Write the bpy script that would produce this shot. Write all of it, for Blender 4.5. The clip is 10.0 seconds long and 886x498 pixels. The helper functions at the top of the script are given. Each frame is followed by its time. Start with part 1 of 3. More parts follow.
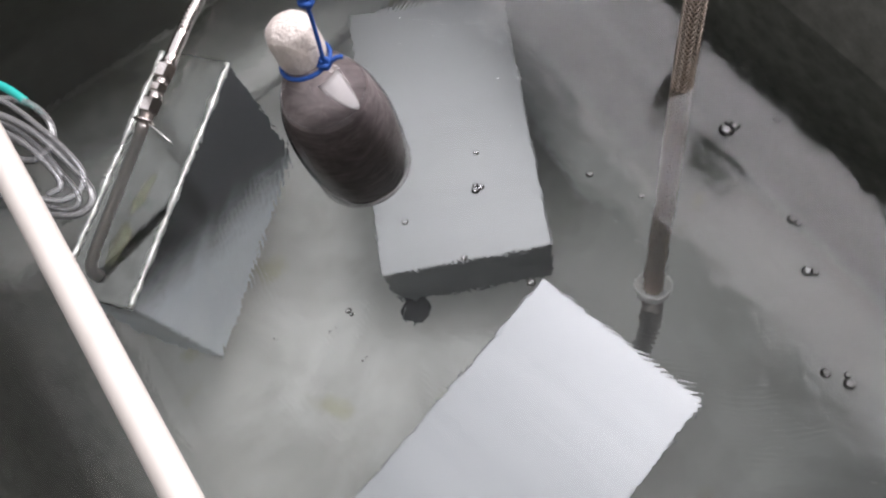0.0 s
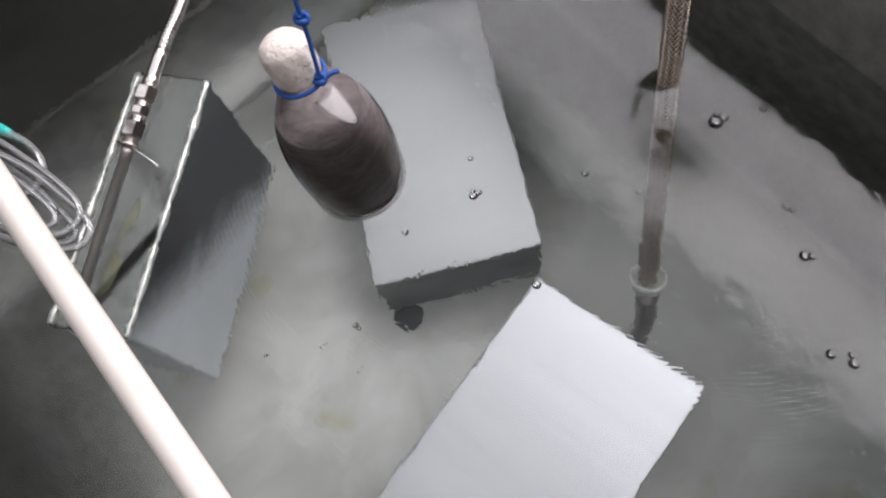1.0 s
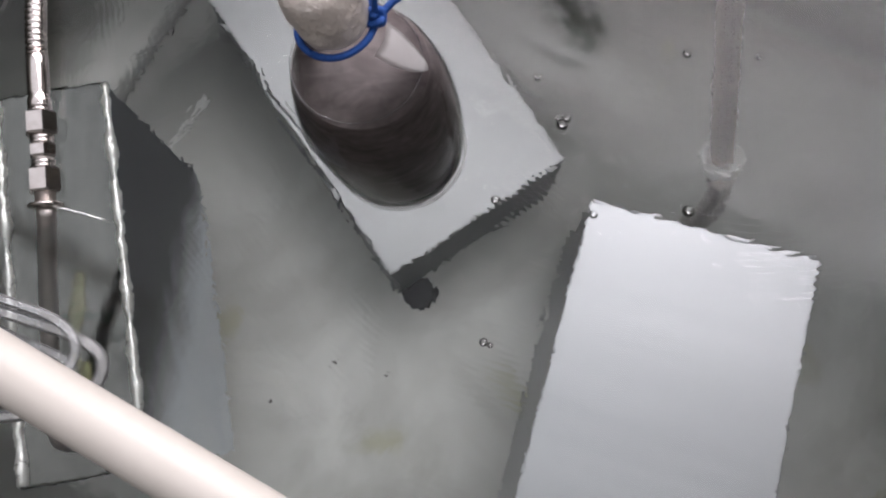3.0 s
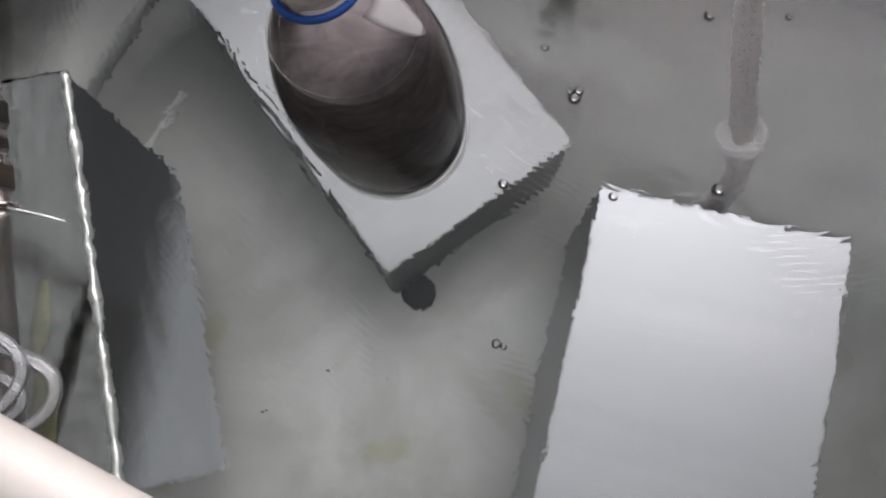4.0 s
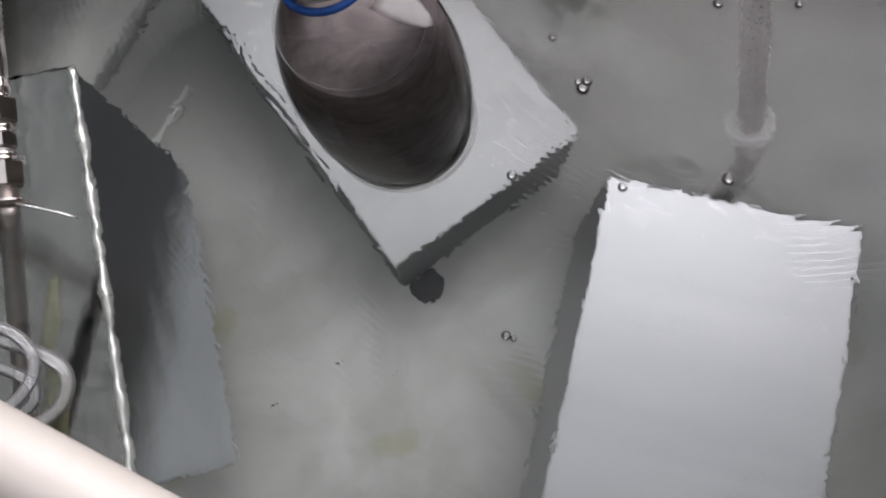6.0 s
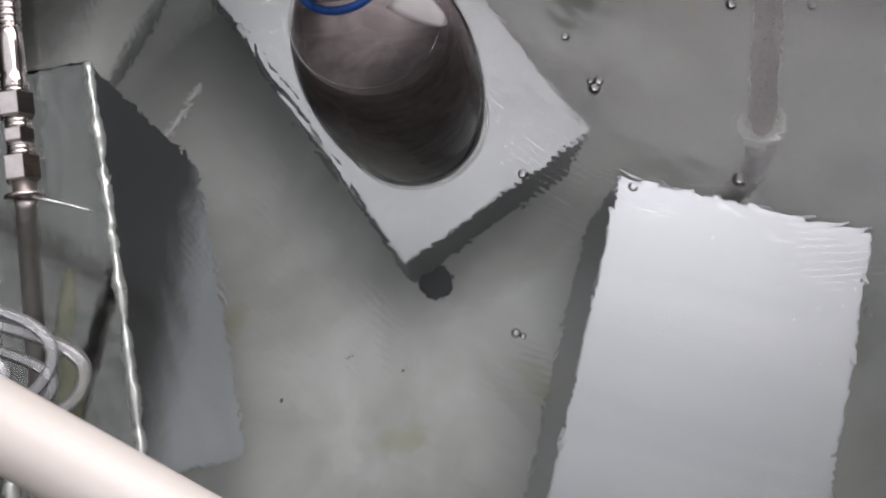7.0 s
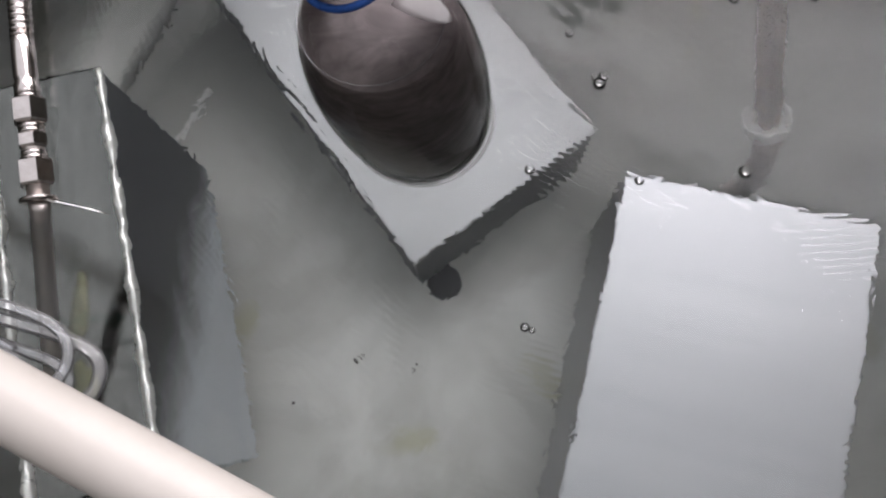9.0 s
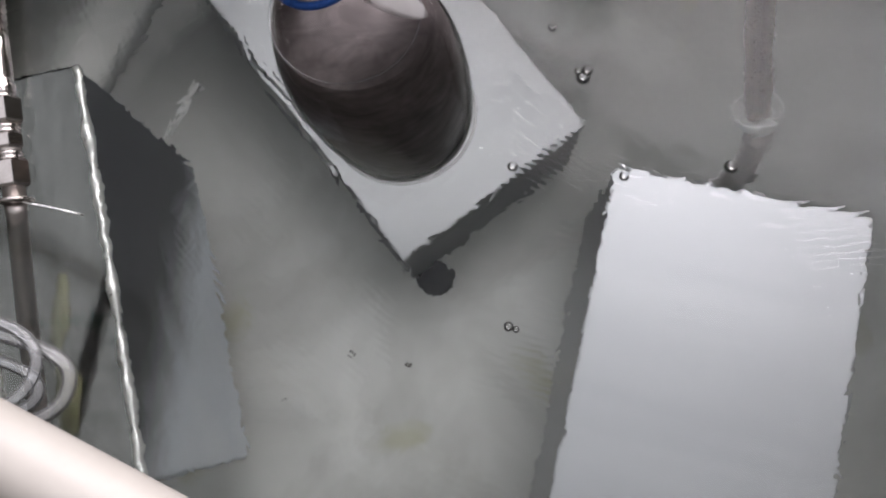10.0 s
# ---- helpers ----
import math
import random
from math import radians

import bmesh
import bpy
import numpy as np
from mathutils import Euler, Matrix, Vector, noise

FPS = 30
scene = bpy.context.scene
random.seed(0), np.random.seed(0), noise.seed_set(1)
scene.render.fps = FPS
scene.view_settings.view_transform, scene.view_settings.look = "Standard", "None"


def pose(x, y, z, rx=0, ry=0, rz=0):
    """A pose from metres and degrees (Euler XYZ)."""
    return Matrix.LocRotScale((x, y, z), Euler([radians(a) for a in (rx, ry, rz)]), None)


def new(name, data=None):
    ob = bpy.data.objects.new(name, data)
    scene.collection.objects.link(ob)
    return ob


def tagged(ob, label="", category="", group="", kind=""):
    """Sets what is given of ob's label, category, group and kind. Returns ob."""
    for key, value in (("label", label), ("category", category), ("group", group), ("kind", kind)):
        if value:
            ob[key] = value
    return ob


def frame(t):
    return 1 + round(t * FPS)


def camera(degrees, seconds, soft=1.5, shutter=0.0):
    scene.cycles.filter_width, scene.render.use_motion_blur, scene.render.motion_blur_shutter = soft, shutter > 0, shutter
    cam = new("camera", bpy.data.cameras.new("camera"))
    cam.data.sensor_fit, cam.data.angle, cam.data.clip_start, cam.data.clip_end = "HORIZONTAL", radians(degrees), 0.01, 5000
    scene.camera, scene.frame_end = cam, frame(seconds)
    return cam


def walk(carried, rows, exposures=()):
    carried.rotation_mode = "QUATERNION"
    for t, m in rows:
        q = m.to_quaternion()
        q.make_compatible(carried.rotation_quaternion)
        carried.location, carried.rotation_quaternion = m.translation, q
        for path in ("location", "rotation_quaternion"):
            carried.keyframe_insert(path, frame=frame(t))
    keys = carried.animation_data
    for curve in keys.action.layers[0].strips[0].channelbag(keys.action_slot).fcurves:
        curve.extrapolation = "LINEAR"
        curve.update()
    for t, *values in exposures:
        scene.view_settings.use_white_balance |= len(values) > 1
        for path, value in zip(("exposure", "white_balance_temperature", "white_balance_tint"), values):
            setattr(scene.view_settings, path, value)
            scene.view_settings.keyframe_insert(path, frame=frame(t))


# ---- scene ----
cam = camera(60.6, 10.0, soft=2.3)
PATH = [
    (0, pose(0.1582, 0.2456, 0.4935, 20.73, 8.33, 5.17)),
    (0.5, pose(0.1502, 0.2454, 0.4969, 20.01, 8.15, 3.02)),
    (1, pose(0.1304, 0.2502, 0.4994, 20.05, 6.97, 0.65)),
    (1.5, pose(0.0868, 0.2727, 0.4834, 17.64, 2.84, -4.42)),
    (2, pose(0.0178, 0.3157, 0.4552, 15.21, 2.13, -9.12)),
    (2.5, pose(-0.0167, 0.3387, 0.4187, 12.92, 0.19, -16.61)),
    (4, pose(-0.0265, 0.3566, 0.3422, 12.74, 0.27, -22.60)),
    (4.5, pose(-0.0273, 0.3574, 0.3392, 12.97, -0.24, -23.38)),
    (5, pose(-0.0299, 0.3568, 0.3382, 12.67, 0.71, -22.91)),
    (6.5, pose(-0.0271, 0.3571, 0.3432, 12.07, 0.94, -23.01)),
    (7, pose(-0.0296, 0.3571, 0.3441, 12.01, 1.23, -22.27)),
    (7.5, pose(-0.0302, 0.3564, 0.3458, 12.09, 1.71, -22.34)),
    (8, pose(-0.0278, 0.3555, 0.3478, 12.11, 2.36, -22.64)),
    (8.5, pose(-0.0290, 0.3542, 0.3471, 12.16, 2.40, -23.04)),
    (9, pose(-0.0312, 0.3525, 0.3461, 12.41, 2.06, -22.96)),
    (9.5, pose(-0.0282, 0.3554, 0.3452, 12.25, 1.89, -22.64)),
    (10, pose(-0.0221, 0.3531, 0.3415, 11.78, 2.20, -23.54)),
]
walk(cam, PATH, exposures=[(0, 0.54), (1.0, 0.52), (2.0, 0.40), (2.5, 0.26), (4.0, 0.10), (10, 0.07)])

# ---------------------------------------------------------------- light
world = bpy.data.worlds.new("world")
scene.world = world
world.use_nodes = True
wn = world.node_tree
sky = wn.nodes.new("ShaderNodeTexSky")
sky.sky_type = "NISHITA"
sky.sun_disc = False
sky.sun_elevation, sky.sun_rotation = radians(50), radians(45)
wn.nodes["Background"].inputs["Strength"].default_value = 0.1
wn.links.new(sky.outputs["Color"], wn.nodes["Background"].inputs["Color"])

CEIL = 1.9            # ceiling above the water
SKY_C, SKY_S = (1.845, 0.80), (1.29, 3.2)   # skylight: centre and size along the tank's axes
YAW = 40.0                      # the tank's and the room's u axis from the world's x axis
TK = pose(0, 0, 0, 0, 0, YAW)


def area_lamp(name, centre, size, watts, colour, m):
    data = bpy.data.lights.new(name, "AREA")
    data.shape, data.size, data.size_y = "RECTANGLE", size[0], size[1]
    data.energy, data.color = watts, colour
    ob = new(name, data)
    ob.matrix_world = m
    return ob


area_lamp("skylight_lamp", SKY_C, SKY_S, 73.0, (1.03, 0.965, 1.02), TK @ pose(SKY_C[0], SKY_C[1], CEIL + 0.02))
# added fill over the tank, unseen, dimmer than the skylight beside it
FILL_C, FILL_S = (0.15, 0.80), (2.10, 3.2)
area_lamp("overhead_fill_lamp", FILL_C, FILL_S, 16.5, (1.06, 1.0, 0.92), TK @ pose(FILL_C[0], FILL_C[1], CEIL + 0.02))
SIDE_V, SIDE_Z, SIDE_S = 0.50, 1.05, (2.4, 1.1)   # added side fill, unseen: centre along the wall, height and size
area_lamp("side_fill_lamp", (2.62, SIDE_V), SIDE_S, 45.0, (1.04, 0.99, 0.97), TK @ pose(2.63, SIDE_V, SIDE_Z, 90, 0, 90))

# ---------------------------------------------------------------- materials


def material(name):
    m = bpy.data.materials.new(name)
    m.use_nodes = True
    return m, m.node_tree.nodes, m.node_tree.links, m.node_tree.nodes["Principled BSDF"]


def coords(nodes, links, scale=(1, 1, 1)):
    tc = nodes.new("ShaderNodeTexCoord")
    mp = nodes.new("ShaderNodeMapping")
    mp.inputs["Scale"].default_value = scale
    links.new(tc.outputs["Object"], mp.inputs["Vector"])
    return mp.outputs["Vector"]


def noise_node(nodes, links, vec, scale, detail=4.0, rough=0.55, distort=0.0):
    n = nodes.new("ShaderNodeTexNoise")
    n.inputs["Scale"].default_value = scale
    n.inputs["Detail"].default_value = detail
    n.inputs["Roughness"].default_value = rough
    n.inputs["Distortion"].default_value = distort
    links.new(vec, n.inputs["Vector"])
    return n.outputs["Fac"]


def ramp(nodes, links, fac, a, b, lo=0.3, hi=0.7):
    r = nodes.new("ShaderNodeValToRGB")
    e = r.color_ramp.elements
    e[0].position, e[0].color = lo, (*a, 1)
    e[1].position, e[1].color = hi, (*b, 1)
    links.new(fac, r.inputs["Fac"])
    return r.outputs["Color"]


def mixed(nodes, links, fac, a, b, kind="MIX"):
    m = nodes.new("ShaderNodeMix")
    m.data_type, m.blend_type = "RGBA", kind
    if isinstance(fac, float):
        m.inputs[0].default_value = fac
    else:
        links.new(fac, m.inputs[0])
    links.new(a, m.inputs[6])
    links.new(b, m.inputs[7])
    return m.outputs[2]


def value(nodes, links, fac, lo, hi):
    r = nodes.new("ShaderNodeMapRange")
    r.inputs["To Min"].default_value, r.inputs["To Max"].default_value = lo, hi
    links.new(fac, r.inputs["Value"])
    return r.outputs["Result"]


def bump(nodes, links, height, target, strength=0.2, distance=0.001):
    b = nodes.new("ShaderNodeBump")
    b.inputs["Strength"].default_value, b.inputs["Distance"].default_value = strength, distance
    links.new(height, b.inputs["Height"])
    links.new(b.outputs["Normal"], target)
    return b


def surface(name, dark, light, scale=30, rough=(0.4, 0.6), metal=0.0, bumps=0.2, distance=0.001, stretch=(1, 1, 1), fine=None):
    m, n, l, p = material(name)
    vec = coords(n, l, stretch)
    big = noise_node(n, l, vec, scale * 0.15, 5, 0.6, 0.4)
    small = noise_node(n, l, vec, fine or scale * 3, 6, 0.65)
    c1 = ramp(n, l, big, dark, light)
    c2 = ramp(n, l, small, dark, light, 0.35, 0.65)
    l.new(mixed(n, l, 0.4, c1, c2), p.inputs["Base Color"])
    l.new(value(n, l, small, *rough), p.inputs["Roughness"])
    p.inputs["Metallic"].default_value = metal
    bump(n, l, small, p.inputs["Normal"], bumps, distance)
    return m


def film(name, ior, tint=(1, 1, 1), gloss=0.03, relief=None, haze=0.0):
    """Thin clear skin: what is not mirrored at its face goes straight through."""
    m, n, l, p = material(name)
    n.remove(p)
    tr = n.new("ShaderNodeBsdfTransparent")
    tr.inputs["Color"].default_value = (*tint, 1)
    gl = n.new("ShaderNodeBsdfGlossy")
    gl.inputs["Roughness"].default_value = gloss
    fr = n.new("ShaderNodeFresnel")
    fr.inputs["IOR"].default_value = ior
    mx = n.new("ShaderNodeMixShader")
    if relief:
        height = noise_node(n, l, coords(n, l, relief), 1.0, 3, 0.5, 0.8)
        bump(n, l, height, gl.inputs["Normal"], 0.5, 0.002)
    l.new(fr.outputs["Fac"], mx.inputs["Fac"])
    clear = tr.outputs["BSDF"]
    if haze:
        milk = n.new("ShaderNodeBsdfDiffuse")
        milk.inputs["Color"].default_value = (0.8, 0.79, 0.79, 1)
        dim = n.new("ShaderNodeMixShader")
        dim.inputs["Fac"].default_value = haze
        l.new(clear, dim.inputs[1])
        l.new(milk.outputs["BSDF"], dim.inputs[2])
        clear = dim.outputs["Shader"]
    l.new(clear, mx.inputs[1])
    l.new(gl.outputs["BSDF"], mx.inputs[2])
    l.new(mx.outputs["Shader"], n["Material Output"].inputs["Surface"])
    return m


def water_material():
    m, n, l, p = material("water")
    n.remove(p)
    g = n.new("ShaderNodeBsdfGlass")
    g.inputs["IOR"].default_value = 1.333
    g.inputs["Roughness"].default_value = 0.045
    g.inputs["Color"].default_value = (0.97, 0.985, 0.97, 1)
    vec = coords(n, l)
    slow = noise_node(n, l, vec, 14, 2, 0.4, 0.3)
    fine = noise_node(n, l, vec, 95, 2, 0.5, 0.6)
    add = n.new("ShaderNodeMath")
    add.operation = "MULTIPLY_ADD"
    l.new(fine, add.inputs[0])
    add.inputs[1].default_value = 0.38
    l.new(slow, add.inputs[2])
    height = add.outputs["Value"]
    # short ripples that run out from the trembling hose and reach the boxes in patches
    def calc(op, *args):
        q = n.new("ShaderNodeMath")
        q.operation = op
        for k, w in enumerate(args):
            if isinstance(w, float):
                q.inputs[k].default_value = w
            else:
                l.new(w, q.inputs[k])
        return q.outputs[0]

    def step(x, lo, hi):
        q = n.new("ShaderNodeMapRange")
        q.interpolation_type = "SMOOTHSTEP"
        q.inputs["From Min"].default_value, q.inputs["From Max"].default_value = lo, hi
        l.new(x, q.inputs["Value"])
        return q.outputs["Result"]

    d = n.new("ShaderNodeVectorMath")
    d.operation = "DISTANCE"
    l.new(vec, d.inputs[0])
    d.inputs[1].default_value = (0.236, 0.566, 0.0)
    far = d.outputs["Value"]
    waves = calc("SINE", calc("MULTIPLY", calc("MULTIPLY_ADD", fine, 0.004, calc("MULTIPLY_ADD", slow, 0.02, far)), 1750.0))
    reach = calc("MULTIPLY", step(far, 0.14, 0.24), calc("SUBTRACT", 1.0, step(far, 0.30, 0.42)))
    patchy = step(noise_node(n, l, vec, 13, 2, 0.5, 0.4), 0.43, 0.67)
    height = calc("MULTIPLY_ADD", waves, calc("MULTIPLY", calc("MULTIPLY", reach, patchy), 0.05), height)
    bump(n, l, height, g.inputs["Normal"], 1.0, 0.0008)
    l.new(g.outputs["BSDF"], n["Material Output"].inputs["Surface"])
    return m


M_TANK = surface("bare_tank_steel", (0.08, 0.08, 0.072), (0.13, 0.13, 0.118), 12, (0.42, 0.55), 0.75, 0.1)
M_RIM = surface("weathered_rim_steel", (0.10, 0.088, 0.08), (0.16, 0.142, 0.13), 20, (0.5, 0.65), 0.3, 0.15)


def scaled_lit_steel():
    """Bare steel with pale scale and painted-in light on the bottom, painted glints along the bends, and a few
    yellow-green spots.
    """
    m, n, l, p = material("scaled_lit_tank_steel")
    vec = coords(n, l)
    sep = n.new("ShaderNodeSeparateXYZ")
    l.new(vec, sep.inputs[0])

    def calc(op, a, b=0.0, c=0.0):
        q = n.new("ShaderNodeMath")
        q.operation = op
        for k, w in enumerate((a, b, c)):
            if isinstance(w, float):
                q.inputs[k].default_value = w
            else:
                l.new(w, q.inputs[k])
        return q.outputs[0]

    def edge(d, near, far):
        r = n.new("ShaderNodeMapRange")
        r.interpolation_type = "SMOOTHSTEP"
        r.inputs["From Min"].default_value, r.inputs["From Max"].default_value = near, far
        r.inputs["To Min"].default_value, r.inputs["To Max"].default_value = 1.0, 0.0
        l.new(d, r.inputs["Value"])
        return r.outputs["Result"]

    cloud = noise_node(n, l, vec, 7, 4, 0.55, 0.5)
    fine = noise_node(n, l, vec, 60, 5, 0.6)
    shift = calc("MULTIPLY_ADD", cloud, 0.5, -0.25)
    # the pale patch, scale with brightness painted in: an oval lying along the tank
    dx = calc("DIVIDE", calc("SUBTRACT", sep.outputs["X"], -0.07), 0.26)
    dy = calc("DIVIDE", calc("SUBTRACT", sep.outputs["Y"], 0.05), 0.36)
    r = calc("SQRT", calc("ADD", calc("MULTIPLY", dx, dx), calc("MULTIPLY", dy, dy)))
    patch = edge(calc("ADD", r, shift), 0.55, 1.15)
    # a second patch towards the near end, pale colour in place of light
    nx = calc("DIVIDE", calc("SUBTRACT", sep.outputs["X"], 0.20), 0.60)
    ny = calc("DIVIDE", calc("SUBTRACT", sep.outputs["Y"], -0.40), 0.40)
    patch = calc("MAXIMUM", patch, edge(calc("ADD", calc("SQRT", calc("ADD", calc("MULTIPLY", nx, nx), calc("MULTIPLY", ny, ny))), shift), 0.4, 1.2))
    # bright streaks of the rounded edges, painted in as pale lines
    glint_r = edge(calc("ABSOLUTE", calc("ADD", calc("SUBTRACT", sep.outputs["X"], 0.275), calc("MULTIPLY", shift, 0.1))), 0.010, 0.045)
    glint_l = edge(calc("ABSOLUTE", calc("ADD", calc("SUBTRACT", sep.outputs["X"], -0.262), calc("MULTIPLY", shift, 0.1))), 0.006, 0.022)
    glint_f = edge(calc("ABSOLUTE", calc("ADD", calc("SUBTRACT", sep.outputs["Y"], 0.330), calc("MULTIPLY", shift, 0.15))), 0.02, 0.07)
    bend_glints = calc("MULTIPLY", calc("MAXIMUM", calc("MAXIMUM", glint_r, glint_l), glint_f), 0.75)
    # shade painted along the flat box's front: the pale layer fades there
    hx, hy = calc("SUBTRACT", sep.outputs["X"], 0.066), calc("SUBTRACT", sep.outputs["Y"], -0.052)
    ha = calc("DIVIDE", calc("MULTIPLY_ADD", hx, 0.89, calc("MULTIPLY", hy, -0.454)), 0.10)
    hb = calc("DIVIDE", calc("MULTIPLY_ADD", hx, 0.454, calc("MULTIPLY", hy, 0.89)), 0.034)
    box_shade = edge(calc("ADD", calc("SQRT", calc("ADD", calc("MULTIPLY", ha, ha), calc("MULTIPLY", hb, hb))), calc("MULTIPLY", shift, 0.6)), 0.5, 1.25)
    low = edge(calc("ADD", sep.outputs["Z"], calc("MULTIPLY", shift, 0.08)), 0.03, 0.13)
    mask = calc("MULTIPLY", calc("MULTIPLY", calc("MAXIMUM", patch, bend_glints), low), calc("MULTIPLY_ADD", box_shade, -0.4, 1.0))
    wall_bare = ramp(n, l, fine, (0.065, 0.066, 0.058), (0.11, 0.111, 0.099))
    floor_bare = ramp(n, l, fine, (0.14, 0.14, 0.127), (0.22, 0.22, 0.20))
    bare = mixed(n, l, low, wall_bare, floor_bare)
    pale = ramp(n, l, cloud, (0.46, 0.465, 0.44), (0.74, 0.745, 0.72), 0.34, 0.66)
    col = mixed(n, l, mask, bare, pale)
    spots = edge(calc("ADD", noise_node(n, l, vec, 11, 2, 0.4), calc("MULTIPLY", patch, -0.08)), 0.20, 0.30)
    yel = n.new("ShaderNodeRGB")
    yel.outputs[0].default_value = (0.42, 0.42, 0.22, 1)
    col = mixed(n, l, calc("MULTIPLY", calc("MULTIPLY", spots, low), 0.6), col, yel.outputs[0])
    l.new(col, p.inputs["Base Color"])
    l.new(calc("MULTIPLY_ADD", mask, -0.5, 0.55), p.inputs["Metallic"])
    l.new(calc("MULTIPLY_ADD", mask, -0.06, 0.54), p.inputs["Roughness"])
    bump(n, l, fine, p.inputs["Normal"], 0.12, 0.001)
    return m


def side_reflection():
    """Sheet steel with a painted reflection: dark slantwise over the face, the lower near part left bright."""
    m, n, l, p = material("box_side_reflection")
    vec = coords(n, l)
    sep = n.new("ShaderNodeSeparateXYZ")
    l.new(vec, sep.inputs[0])
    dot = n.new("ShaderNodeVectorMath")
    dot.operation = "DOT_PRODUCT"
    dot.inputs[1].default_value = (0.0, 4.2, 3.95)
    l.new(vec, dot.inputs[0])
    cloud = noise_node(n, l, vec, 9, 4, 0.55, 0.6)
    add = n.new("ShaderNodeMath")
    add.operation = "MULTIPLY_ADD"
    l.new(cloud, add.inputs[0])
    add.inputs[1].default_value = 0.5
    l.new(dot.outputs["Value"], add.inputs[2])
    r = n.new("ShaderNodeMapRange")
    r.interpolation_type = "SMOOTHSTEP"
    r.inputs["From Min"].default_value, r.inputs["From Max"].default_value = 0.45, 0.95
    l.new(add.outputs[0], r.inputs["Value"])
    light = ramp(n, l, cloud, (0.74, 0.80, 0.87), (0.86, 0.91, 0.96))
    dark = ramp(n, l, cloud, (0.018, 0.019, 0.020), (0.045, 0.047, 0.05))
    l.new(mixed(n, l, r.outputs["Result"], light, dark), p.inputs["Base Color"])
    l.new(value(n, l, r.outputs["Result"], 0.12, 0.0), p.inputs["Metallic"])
    p.inputs["Specular IOR Level"].default_value = 0.12
    l.new(value(n, l, cloud, 0.3, 0.42), p.inputs["Roughness"])
    bump(n, l, cloud, p.inputs["Normal"], 0.06, 0.002)
    return m


M_SCALE_LIT = scaled_lit_steel()
M_SIDE = side_reflection()
M_DULL = surface("dull_box_steel", (0.29, 0.295, 0.30), (0.36, 0.365, 0.37), 20, (0.40, 0.5), 0.8, 0.12, 0.0004, (1, 10, 1), 90)
M_BOX = surface("satin_box_steel", (0.35, 0.355, 0.37), (0.43, 0.435, 0.45), 20, (0.33, 0.42), 0.85, 0.12, 0.0004, (1, 14, 1), 90)
M_MIRROR = surface("polished_box_steel", (0.07, 0.069, 0.065), (0.22, 0.218, 0.21), 34, (0.04, 0.10), 1.0, 0.10, 0.0006, (3.2, 0.7, 1))
# dark sides of the low box, shade put into the mottled colour
M_SHADED_SIDE = surface("shade_mottled_steel", (0.018, 0.019, 0.022), (0.15, 0.155, 0.155), 110, (0.4, 0.55), 0.2, 0.2, 0.001, (1, 1, 1), 40)
M_BEAD = surface("bright_weld_bead", (0.62, 0.62, 0.60), (0.86, 0.86, 0.83), 80, (0.22, 0.36), 0.55, 0.3)
M_SEAM = surface("pale_weld", (0.66, 0.66, 0.64), (0.84, 0.84, 0.82), 80, (0.3, 0.5), 0.2, 0.3)
M_CHROME = surface("bright_fitting_steel", (0.72, 0.71, 0.69), (0.86, 0.85, 0.83), 60, (0.10, 0.2), 1.0, 0.05)
M_BRAID = surface("braid_steel", (0.40, 0.33, 0.28), (0.62, 0.53, 0.46), 80, (0.14, 0.26), 1.0, 0.1)
M_CORE = surface("dark_hose_core", (0.05, 0.042, 0.038), (0.09, 0.078, 0.07), 60, (0.4, 0.6), 0.3, 0.1)
M_PIPE = surface("dull_pipe_steel", (0.36, 0.33, 0.31), (0.50, 0.46, 0.43), 60, (0.3, 0.45), 0.9, 0.1)
M_HOSE = surface("ribbed_hose_steel", (0.46, 0.41, 0.39), (0.68, 0.62, 0.60), 60, (0.06, 0.14), 1.0, 0.05)
M_DARK = surface("black_rubber", (0.008, 0.008, 0.01), (0.02, 0.02, 0.022), 60, (0.5, 0.7))
M_ROD = surface("white_plastic", (0.50, 0.455, 0.415), (0.60, 0.555, 0.515), 14, (0.32, 0.45), 0.0, 0.05)
M_TAPE = surface("crumpled_tape", (0.60, 0.52, 0.47), (0.84, 0.76, 0.71), 110, (0.22, 0.45), 0.0, 1.0, 0.004, (1, 1, 1), 150)
M_CORD = surface("blue_cord", (0.004, 0.03, 0.16), (0.012, 0.10, 0.42), 300, (0.6, 0.8), 0.0, 0.6, 0.0008)


def cloudy_liquid():
    """Murky liquid with slow, drawn-out wisps."""
    m, n, l, p = material("grey_brown_liquid")
    broad = noise_node(n, l, coords(n, l, (1, 1, 2.4)), 22, 3, 0.5, 2.2)
    wisps = noise_node(n, l, coords(n, l, (0.8, 1.3, 3.2)), 45, 5, 0.62, 3.0)
    c1 = ramp(n, l, broad, (0.15, 0.13, 0.13), (0.27, 0.24, 0.24), 0.34, 0.66)
    c2 = ramp(n, l, wisps, (0.13, 0.113, 0.113), (0.32, 0.286, 0.286), 0.36, 0.68)
    l.new(mixed(n, l, 0.45, c1, c2), p.inputs["Base Color"])
    p.inputs["Roughness"].default_value = 0.65
    return m


M_LIQUID = cloudy_liquid()
lq = M_LIQUID.node_tree.nodes["Principled BSDF"]
lq.inputs["Subsurface Weight"].default_value = 0.5
lq.inputs["Subsurface Radius"].default_value = (1.0, 0.9, 0.9)
lq.inputs["Subsurface Scale"].default_value = 0.03
lq.inputs["Specular IOR Level"].default_value = 0.2
M_PET = film("clear_bottle_plastic", 1.5, (0.95, 0.94, 0.94), 0.04, (34, 34, 14))
